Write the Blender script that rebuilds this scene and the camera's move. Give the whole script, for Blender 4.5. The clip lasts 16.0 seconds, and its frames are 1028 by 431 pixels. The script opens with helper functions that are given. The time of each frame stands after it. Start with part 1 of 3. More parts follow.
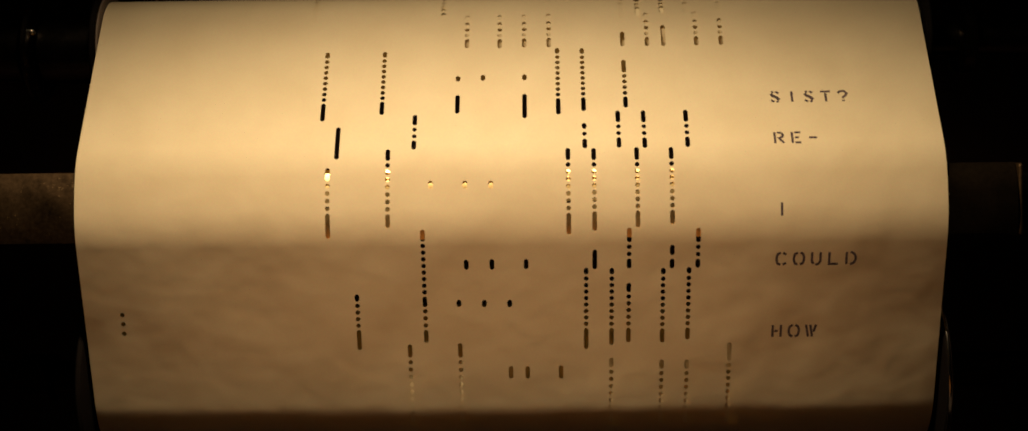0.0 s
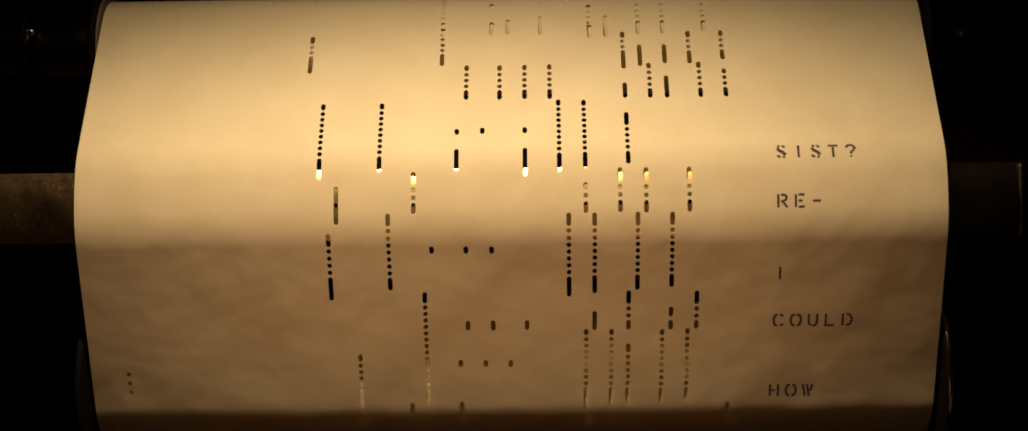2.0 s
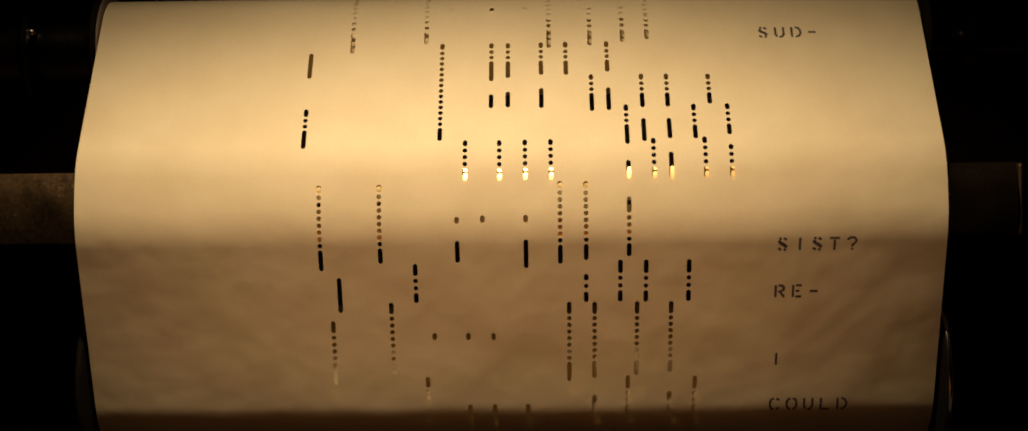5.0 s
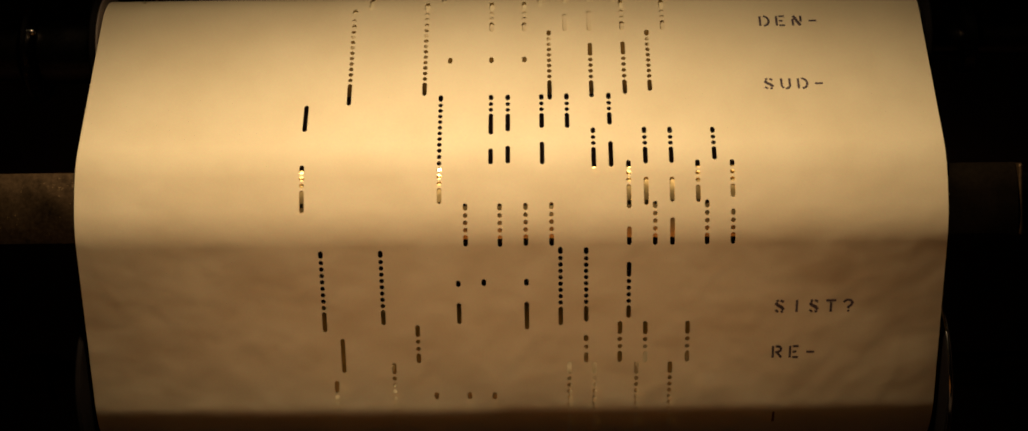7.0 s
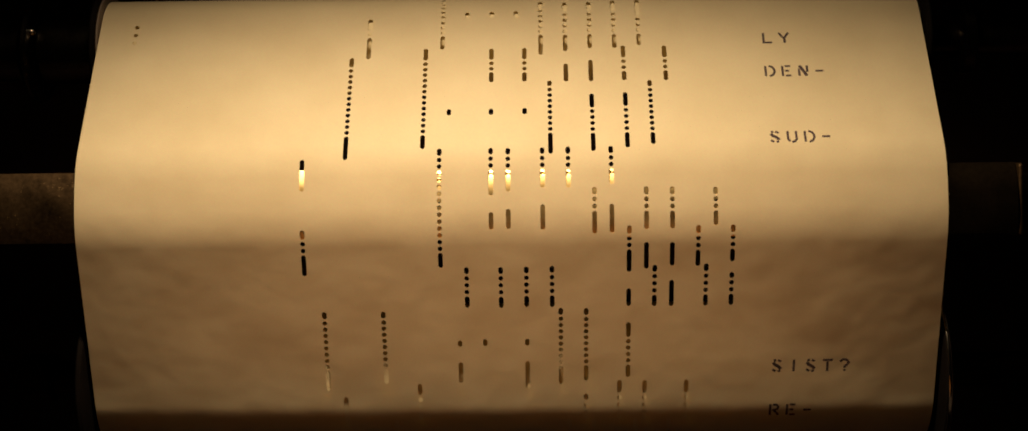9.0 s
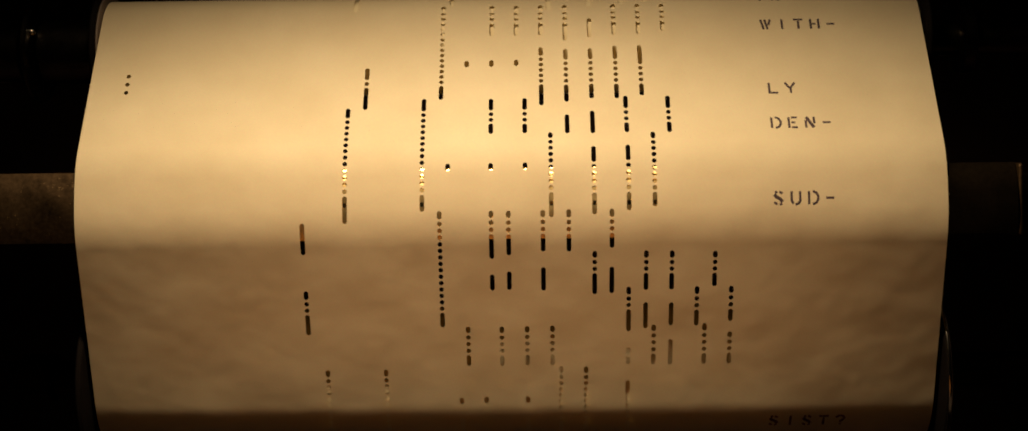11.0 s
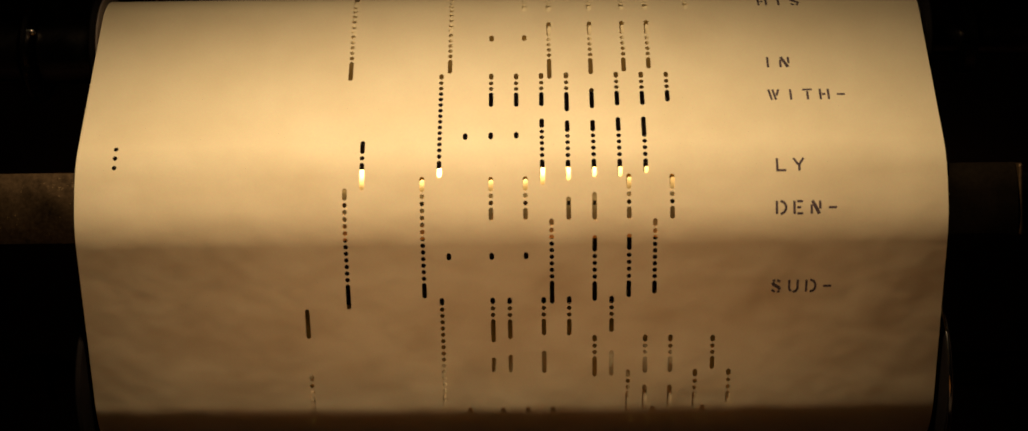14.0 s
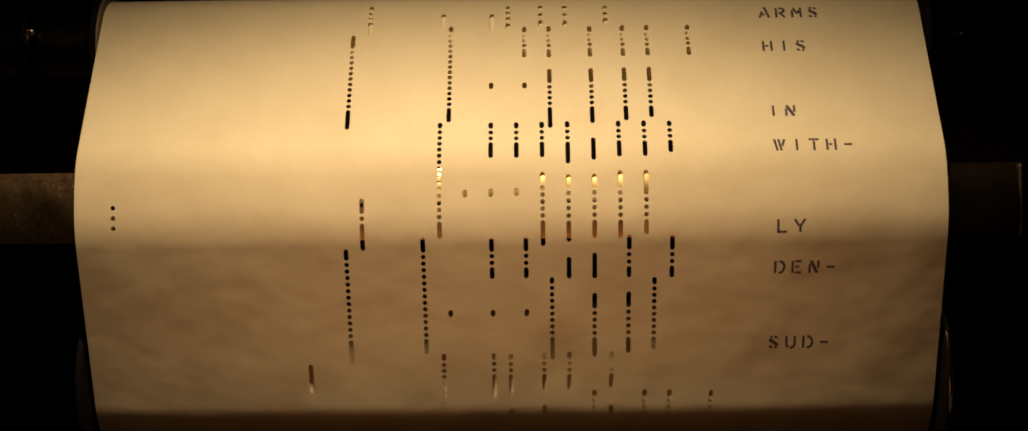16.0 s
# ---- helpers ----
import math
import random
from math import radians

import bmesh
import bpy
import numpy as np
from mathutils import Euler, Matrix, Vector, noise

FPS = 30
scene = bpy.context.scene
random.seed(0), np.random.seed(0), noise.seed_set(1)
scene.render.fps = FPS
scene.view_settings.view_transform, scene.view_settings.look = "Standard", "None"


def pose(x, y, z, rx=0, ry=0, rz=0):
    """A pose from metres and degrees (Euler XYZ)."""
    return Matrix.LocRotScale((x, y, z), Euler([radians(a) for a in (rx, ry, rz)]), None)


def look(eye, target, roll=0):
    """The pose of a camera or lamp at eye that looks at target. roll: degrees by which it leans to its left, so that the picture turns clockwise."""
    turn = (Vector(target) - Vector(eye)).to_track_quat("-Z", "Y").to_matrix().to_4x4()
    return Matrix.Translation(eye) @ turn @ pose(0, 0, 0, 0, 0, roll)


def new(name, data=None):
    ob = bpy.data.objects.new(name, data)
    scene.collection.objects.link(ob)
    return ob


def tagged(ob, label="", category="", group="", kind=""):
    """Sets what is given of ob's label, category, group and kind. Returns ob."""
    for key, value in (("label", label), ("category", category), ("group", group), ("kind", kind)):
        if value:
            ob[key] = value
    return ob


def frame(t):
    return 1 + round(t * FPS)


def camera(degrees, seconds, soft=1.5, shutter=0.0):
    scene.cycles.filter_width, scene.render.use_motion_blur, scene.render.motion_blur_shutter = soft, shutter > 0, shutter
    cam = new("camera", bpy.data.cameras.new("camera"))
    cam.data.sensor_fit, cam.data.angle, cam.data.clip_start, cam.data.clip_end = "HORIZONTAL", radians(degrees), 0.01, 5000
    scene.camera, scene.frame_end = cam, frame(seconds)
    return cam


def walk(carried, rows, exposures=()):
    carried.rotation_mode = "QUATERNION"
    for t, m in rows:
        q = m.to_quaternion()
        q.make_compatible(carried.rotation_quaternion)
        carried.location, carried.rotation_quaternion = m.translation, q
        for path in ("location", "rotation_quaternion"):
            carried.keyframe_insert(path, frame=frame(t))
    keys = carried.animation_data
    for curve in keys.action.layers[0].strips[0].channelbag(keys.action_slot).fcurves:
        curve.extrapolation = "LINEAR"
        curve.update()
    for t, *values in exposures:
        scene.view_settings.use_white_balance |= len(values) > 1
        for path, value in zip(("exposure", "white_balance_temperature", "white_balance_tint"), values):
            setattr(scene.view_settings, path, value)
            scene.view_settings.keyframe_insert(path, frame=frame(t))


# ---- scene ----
from mathutils import geometry

# ---------------------------------------------------------------- camera
# A camera on a stand before the open spool box of a player piano.
H = 1.10                    # height of the tracker bar's middle above the floor
EYE, AIM = (0.0094, -0.4621, H + 0.0128), (0.0016, 0.0, H)
cam = camera(39.94, 16.0, soft=1.5)
walk(cam, [(t, look(EYE, AIM, -0.68)) for t in (0.0, 16.0)])

# ---------------------------------------------------------------- light
world = bpy.data.worlds.new("dark_room")
scene.world = world
world.use_nodes = True
world.node_tree.nodes["Background"].inputs[0].default_value = (0.9, 0.62, 0.36, 1)
world.node_tree.nodes["Background"].inputs[1].default_value = 0.0

# A shaded lamp before and above the bar throws a wide, shallow beam.
lamp = bpy.data.lights.new("shaded_lamp", "SPOT")
lamp.energy = 10.8
lamp.color = (1.0, 0.710, 0.390)
lamp.spot_size, lamp.spot_blend = radians(58.4), 1.0
lamp.shadow_soft_size = 0.030
BEAM = Vector((-0.0378, -0.1517, H + 0.3002))
shaded = new("shaded_lamp", lamp)
shaded.matrix_world = look(BEAM, (0.0149, -0.0200, H - 0.1960)) @ pose(0, 0, 0, 0, 0, 18.8) @ Matrix.Diagonal((2.70, 1.0, 1.0, 1.0))


# ---------------------------------------------------------------- materials
def material(name, base, rough, metal=0.0):
    m = bpy.data.materials.new(name)
    m.use_nodes = True
    b = m.node_tree.nodes["Principled BSDF"]
    b.inputs["Base Color"].default_value = (*base, 1)
    b.inputs["Roughness"].default_value = rough
    b.inputs["Metallic"].default_value = metal
    return m, m.node_tree, b


def add(tree, kind, **values):
    n = tree.nodes.new(kind)
    for key, value in values.items():
        n.inputs[key].default_value = value
    return n


def mottled(name, dark, light, rough, metal, fine, coarse, coords="Object", relief=0.1, depth=0.0002, spread=0.12):
    """A surface with grain and blotches at two scales, and fine relief."""
    m, tree, b = material(name, light, rough, metal)
    link = tree.links.new
    where = tree.nodes.new("ShaderNodeTexCoord")
    grain = add(tree, "ShaderNodeTexNoise", Scale=fine, Detail=4.0, Roughness=0.6)
    blotch = add(tree, "ShaderNodeTexNoise", Scale=coarse, Detail=5.0, Roughness=0.55)
    for n in (grain, blotch):
        link(where.outputs[coords], n.inputs["Vector"])
    both = tree.nodes.new("ShaderNodeMath")
    both.operation = "MULTIPLY_ADD"
    both.inputs[1].default_value = 0.4
    link(grain.outputs[0], both.inputs[0])
    half = tree.nodes.new("ShaderNodeMath")
    half.operation = "MULTIPLY"
    half.inputs[1].default_value = 0.6
    link(blotch.outputs[0], half.inputs[0])
    link(half.outputs[0], both.inputs[2])
    ramp = tree.nodes.new("ShaderNodeValToRGB")
    ramp.color_ramp.elements[0].position, ramp.color_ramp.elements[1].position = 0.32, 0.68
    ramp.color_ramp.elements[0].color, ramp.color_ramp.elements[1].color = (*dark, 1), (*light, 1)
    link(both.outputs[0], ramp.inputs[0])
    link(ramp.outputs[0], b.inputs["Base Color"])
    span = tree.nodes.new("ShaderNodeMapRange")
    span.inputs["To Min"].default_value, span.inputs["To Max"].default_value = rough - spread, rough + spread
    link(blotch.outputs[0], span.inputs["Value"])
    link(span.outputs[0], b.inputs["Roughness"])
    bump = add(tree, "ShaderNodeBump", Strength=relief, Distance=depth)
    link(both.outputs[0], bump.inputs["Height"])
    link(bump.outputs[0], b.inputs["Normal"])
    return m


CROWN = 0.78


def paper(name, thin):
    """Cream paper: fine fibre, faint stains, a slight cockle; the single sheet lets some light through."""
    m, tree, b = material(name, (0.7, 0.6, 0.5), 0.6)
    link = tree.links.new
    where = tree.nodes.new("ShaderNodeTexCoord")
    fibre = add(tree, "ShaderNodeTexNoise", Scale=1500.0, Detail=3.0, Roughness=0.6)
    stain = add(tree, "ShaderNodeTexNoise", Scale=42.0, Detail=5.0, Roughness=0.6)
    cockle = add(tree, "ShaderNodeTexNoise", Scale=46.0, Detail=2.5, Roughness=0.5)
    for n in (fibre, stain, cockle):
        link(where.outputs["UV"], n.inputs["Vector"])
    tone = tree.nodes.new("ShaderNodeMix")
    tone.data_type = "RGBA"
    tone.inputs["A"].default_value, tone.inputs["B"].default_value = (0.69, 0.60, 0.425, 1), (0.84, 0.77, 0.59, 1)
    link(stain.outputs[0], tone.inputs["Factor"])
    fleck = tree.nodes.new("ShaderNodeMix")
    fleck.data_type, fleck.blend_type = "RGBA", "MULTIPLY"
    fleck.inputs["Factor"].default_value = 0.16
    link(tone.outputs["Result"], fleck.inputs["A"])
    link(fibre.outputs["Color"], fleck.inputs["B"])
    link(fleck.outputs["Result"], b.inputs["Base Color"])
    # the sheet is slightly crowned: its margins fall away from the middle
    sag = add(tree, "ShaderNodeTexNoise", Scale=15.0, Detail=2.0, Roughness=0.5)
    link(where.outputs["UV"], sag.inputs["Vector"])
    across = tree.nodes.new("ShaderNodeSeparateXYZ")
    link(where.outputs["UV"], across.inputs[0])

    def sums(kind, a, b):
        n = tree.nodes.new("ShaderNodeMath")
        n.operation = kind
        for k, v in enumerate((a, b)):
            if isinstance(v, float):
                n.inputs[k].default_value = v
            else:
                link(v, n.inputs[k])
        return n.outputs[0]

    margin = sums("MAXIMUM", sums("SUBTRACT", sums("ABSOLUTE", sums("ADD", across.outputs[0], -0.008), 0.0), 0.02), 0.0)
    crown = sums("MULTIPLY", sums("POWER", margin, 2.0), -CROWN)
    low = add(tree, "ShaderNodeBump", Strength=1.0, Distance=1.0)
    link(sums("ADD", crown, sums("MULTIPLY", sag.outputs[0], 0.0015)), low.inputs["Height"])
    wave = add(tree, "ShaderNodeBump", Strength=1.0, Distance=0.00048)
    link(cockle.outputs[0], wave.inputs["Height"])
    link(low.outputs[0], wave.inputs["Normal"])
    tooth = add(tree, "ShaderNodeBump", Strength=0.25, Distance=0.00003)
    link(fibre.outputs[0], tooth.inputs["Height"])
    link(wave.outputs[0], tooth.inputs["Normal"])
    link(tooth.outputs[0], b.inputs["Normal"])
    b.inputs["Specular IOR Level"].default_value = 0.25
    if thin:
        glow = tree.nodes.new("ShaderNodeBsdfTranslucent")
        warm = tree.nodes.new("ShaderNodeMix")
        warm.data_type, warm.blend_type = "RGBA", "MULTIPLY"
        warm.inputs["Factor"].default_value = 1.0
        warm.inputs["B"].default_value = (1.0, 0.80, 0.36, 1)
        link(fleck.outputs["Result"], warm.inputs["A"])
        link(warm.outputs["Result"], glow.inputs["Color"])
        both = tree.nodes.new("ShaderNodeMixShader")
        both.inputs[0].default_value = thin
        link(b.outputs[0], both.inputs[1])
        link(glow.outputs[0], both.inputs[2])
        link(both.outputs[0], tree.nodes["Material Output"].inputs["Surface"])
    return m


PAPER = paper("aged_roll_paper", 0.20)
WOUND = paper("wound_paper", 0.0)
INK = mottled("purple_stencil_ink", (0.016, 0.010, 0.016), (0.085, 0.055, 0.066), 0.8, 0.0, 3000, 420, "UV")
BRASS = mottled("worn_brass", (0.64, 0.46, 0.20), (0.92, 0.74, 0.40), 0.38, 1.0, 900, 120, relief=0.2)
TARNISH = mottled("tarnished_brass", (0.012, 0.009, 0.006), (0.105, 0.070, 0.040), 0.50, 1.0, 700, 70, relief=0.5)
# Near-black metal: shade put into the colour, not a different finish.
SHADE_METAL = mottled("shade_black_metal", (0.006, 0.0045, 0.003), (0.016, 0.012, 0.008), 0.55, 1.0, 700, 55, relief=0.5)
LIT_METAL = mottled("lit_grey_metal", (0.13, 0.105, 0.095), (0.20, 0.165, 0.150), 0.55, 0.4, 900, 120)
RIM = mottled("glint_rim_steel", (0.17, 0.165, 0.16), (0.25, 0.245, 0.24), 0.16, 1.0, 700, 80, relief=0.02, spread=0.02)
STEEL = mottled("dark_oiled_steel", (0.025, 0.022, 0.020), (0.070, 0.062, 0.055), 0.30, 1.0, 700, 80)
BRIGHT = mottled("bright_steel", (0.5, 0.48, 0.45), (0.7, 0.68, 0.64), 0.15, 1.0, 700, 80)
SCUFF = mottled("bare_scratched_brass", (0.12, 0.08, 0.035), (0.24, 0.16, 0.07), 0.6, 0.3, 900, 90)
FLANGE = mottled("black_enamelled_metal", (0.0025, 0.002, 0.002), (0.005, 0.004, 0.004), 0.75, 0.0, 900, 90)
FLANGE.node_tree.nodes["Principled BSDF"].inputs["Specular IOR Level"].default_value = 0.03
WOOD = mottled("dark_red_stained_wood", (0.016, 0.005, 0.004), (0.032, 0.010, 0.008), 0.6, 0.0, 300, 25)
BOUNCE_AMBER = mottled("amber_reflector", (0.28, 0.098, 0.002), (0.37, 0.132, 0.003), 0.45, 0.0, 250, 20)
BOUNCE_GREY = mottled("grey_reflector", (0.045, 0.034, 0.030), (0.085, 0.064, 0.056), 0.9, 0.0, 1200, 60)
WALL = mottled("dark_room_paint", (0.012, 0.010, 0.008), (0.022, 0.018, 0.014), 0.8, 0.0, 60, 3)


# ---------------------------------------------------------------- mesh helpers
def mesh_of(name, bm, mat):
    bmesh.ops.recalc_face_normals(bm, faces=bm.faces)
    me = bpy.data.meshes.new(name)
    bm.to_mesh(me)
    bm.free()
    me.materials.append(mat)
    return me


def part(name, bm, mat, parent=None, label="", smooth=0.0):
    ob = new(name, mesh_of(name, bm, mat))
    if smooth:
        ob.data.shade_smooth()
        ob.data.set_sharp_from_angle(angle=radians(smooth))
    ob.parent = parent
    if label:
        ob["label"] = label
    return ob


def box(bm, lo, hi, bevel=0.0):
    made = bmesh.ops.create_cube(bm, size=1.0)["verts"]
    lo, hi = Vector(lo), Vector(hi)
    for v in made:
        v.co = (lo + hi) / 2 + Vector(v.co[i] * (hi - lo)[i] for i in range(3))
    if bevel:
        edges = list({e for v in made for e in v.link_edges})
        bmesh.ops.bevel(bm, geom=edges, offset=bevel, segments=2, profile=0.5, affect="EDGES")
    return bm


def turned(bm, outline, sides=72):
    """A body turned about the x axis, from (x, radius) pairs; the first and last lie on the axis or close the body."""
    rings = []
    for x, r in outline:
        rings.append([bm.verts.new((x, r * math.cos(math.tau * k / sides), r * math.sin(math.tau * k / sides))) for k in range(sides)])
    for a, b in zip(rings, rings[1:]):
        for k in range(sides):
            bm.faces.new((a[k], a[k - 1], b[k - 1], b[k]))
    bm.faces.new(rings[0])
    bm.faces.new(rings[-1][::-1])
    return bm


# ---------------------------------------------------------------- the paper's way
# Side view: p towards the camera, z up, f the slope of the surface's normal above the horizontal.
# u runs down along the paper, from the supply spool over the tracker bar to the take-up spool.
FACE_Z, FACE_SLOPE, FACE_BEND = 0.00490, radians(5.075), 11.987
FACE_UP, FACE_DOWN = 0.00852, 0.00193
UP_SLOPE, UP_RUN = radians(32.67), 0.05403
DOWN_SLOPE, DOWN_RUN = radians(-17.11), 0.05760
EDGE_UP, EDGE_DOWN = 0.030, 0.036
SUPPLY_R, TAKEUP_R, WIND = 0.01774, 0.02520, 0.00028


def arc(state, length, bend, way):
    """From (p, z, f) a stretch of that bend, upwards (way 1) or downwards (way -1)."""
    p, z, f = state
    g = f + way * bend * length
    if abs(bend) < 1e-9:
        return p - way * math.sin(f) * length, z + way * math.cos(f) * length, g
    return p + (math.cos(g) - math.cos(f)) / bend, z + (math.sin(g) - math.sin(f)) / bend, g


def stretches(first, slope, run, radius, way):
    edge = EDGE_UP if way > 0 else EDGE_DOWN
    turn = abs(slope - (FACE_SLOPE + way * FACE_BEND * first))
    ease = 0.001 if way < 0 else 0.0        # the slack sheet bends before it lies on the take-up roll
    out = [(first, FACE_BEND), (edge * turn, 1 / edge), (run - ease, 0.0), (ease * 11 / 7, 1 / 0.065)]
    out += [(0.5 * (radius - WIND * k / 12), 1 / (radius - WIND * k / 12)) for k in range(48)]
    table, state, s = [], (0.0, FACE_Z, FACE_SLOPE), 0.0
    for length, bend in out:
        table.append((s, state, length, bend))
        state, s = arc(state, length, bend, way), s + length
    return table


RISE = stretches(FACE_UP, UP_SLOPE, UP_RUN, SUPPLY_R, 1)
FALL = stretches(FACE_DOWN, DOWN_SLOPE, DOWN_RUN, TAKEUP_R, -1)


def on_way(u):
    table, way = (FALL, -1) if u > 0 else (RISE, 1)
    u = abs(u)
    for s, state, length, bend in table:
        if u <= s + length:
            return arc(state, u - s, bend, way)
    raise ValueError(u)


def centre(table, radius):
    p, z, f = table[4][1]
    return p - radius * math.cos(f), z - radius * math.sin(f)


SUPPLY, TAKEUP = centre(RISE, SUPPLY_R), centre(FALL, TAKEUP_R)

# The paper runs down 10.48 mm for each unit of this table's second column: the wind motor pulls a little unevenly.
SPEED = 0.010479
PACE = (
    (0.0, 0.013), (0.5, 0.554), (1.0, 1.097), (1.5, 1.497), (2.0, 2.094), (2.5, 2.555),
    (3.0, 2.973), (3.5, 3.439), (4.0, 4.013), (4.2, 4.186), (6.3, 6.437), (6.5, 6.603),
    (7.0, 7.134), (7.5, 7.679), (8.0, 8.163), (8.5, 8.674), (9.0, 9.196), (9.2, 9.344),
    (11.3, 11.530), (11.5, 11.648), (12.0, 12.102), (12.5, 12.622), (13.0, 13.121), (13.5, 13.634),
    (14.0, 14.087), (14.5, 14.593), (15.0, 15.074), (15.5, 15.486), (16.0, 16.015),
)


def drawn(t):
    """How far the paper has come at t seconds, in metres."""
    for k in range(len(PACE) - 1):
        (t0, v0), (t1, v1) = PACE[k], PACE[k + 1]
        if t <= t1:
            before, after = PACE[max(k - 1, 0)], PACE[min(k + 2, len(PACE) - 1)]
            m0 = (v1 - before[1]) / (t1 - before[0]) * (t1 - t0)
            m1 = (after[1] - v0) / (after[0] - t0) * (t1 - t0)
            h = (t - t0) / (t1 - t0)
            return SPEED * ((2 * h**3 - 3 * h**2 + 1) * v0 + (h**3 - 2 * h**2 + h) * m0 + (3 * h**2 - 2 * h**3) * v1 + (h**3 - h**2) * m1)
    return SPEED * PACE[-1][1]


# ---------------------------------------------------------------- room and spool box
def structure(name, bm, mat, label):
    return tagged(part(name, bm, mat), label, kind="structure")


structure("floor", box(bmesh.new(), (-2, -2.5, -0.05), (2, 1.0, 0)), WALL, "dark floor of the unlit room")
structure("ceiling", box(bmesh.new(), (-2, -2.5, 2.5), (2, 1.0, 2.55)), WALL, "dark ceiling of the unlit room")
structure("wall_north", box(bmesh.new(), (-2, 1.0, -0.05), (2, 1.05, 2.55)), WALL, "dark wall behind the piano")
structure("wall_south", box(bmesh.new(), (-2, -2.55, -0.05), (2, -2.5, 2.55)), WALL, "dark wall facing the piano")
structure("wall_east", box(bmesh.new(), (2, -2.55, -0.05), (2.05, 1.05, 2.55)), WALL, "dark side wall of the room")
structure("wall_west", box(bmesh.new(), (-2.05, -2.55, -0.05), (-2, 1.05, 2.55)), WALL, "dark side wall of the room")

case = tagged(new("spool_box"), "dark red-stained wooden spool box holding the roll", "spool box")
case.location = (0, 0, 0)
part("back_panel", box(bmesh.new(), (-0.215, 0.115, 0.003), (0.215, 0.130, H + 0.135), 0.001), WOOD, case)
part("side_panel", box(bmesh.new(), (-0.235, -0.02, 0.003), (-0.2152, 0.130, H + 0.135), 0.001), WOOD, case)
part("side_panel", box(bmesh.new(), (0.2152, -0.02, 0.003), (0.235, 0.130, H + 0.135), 0.001), WOOD, case)
# Unseen amber board, added to bounce warm light onto the lower sheet.
part("bounce_board", box(bmesh.new(), (-0.1250, -0.130, 0.003), (0.1150, -0.0302, H - 0.0780), 0.0015), BOUNCE_AMBER, case, "added amber-brown board, unseen, that reflects warm light")
# Unseen neutral strip, added so the roll's underside gets less amber bounce.
part("bounce_strip", box(bmesh.new(), (-0.2148, -0.0300, H - 0.1348), (0.2148, -0.0040, H - 0.0790), 0.001), BOUNCE_GREY, case, "added grey-brown strip, unseen, that dulls the amber bounce")
# Hidden board, added to keep light through the upper sheet off the take-up roll.
part("light_block", box(bmesh.new(), (-0.2148, 0.0210, H - 0.004), (0.2148, 0.1148, H + 0.009), 0.001), WOOD, case)
part("bottom_board", box(bmesh.new(), (-0.215, -0.02, H - 0.150), (0.215, 0.1148, H - 0.135), 0.001), WOOD, case)


# ---------------------------------------------------------------- tracker bar
COLUMN_ZERO = -0.097      # the middle column lies that many columns beside the paper's middle
ROUND_FROM = -0.0015
BAR_TOP, BAR_BOTTOM = -0.0114, 0.0126


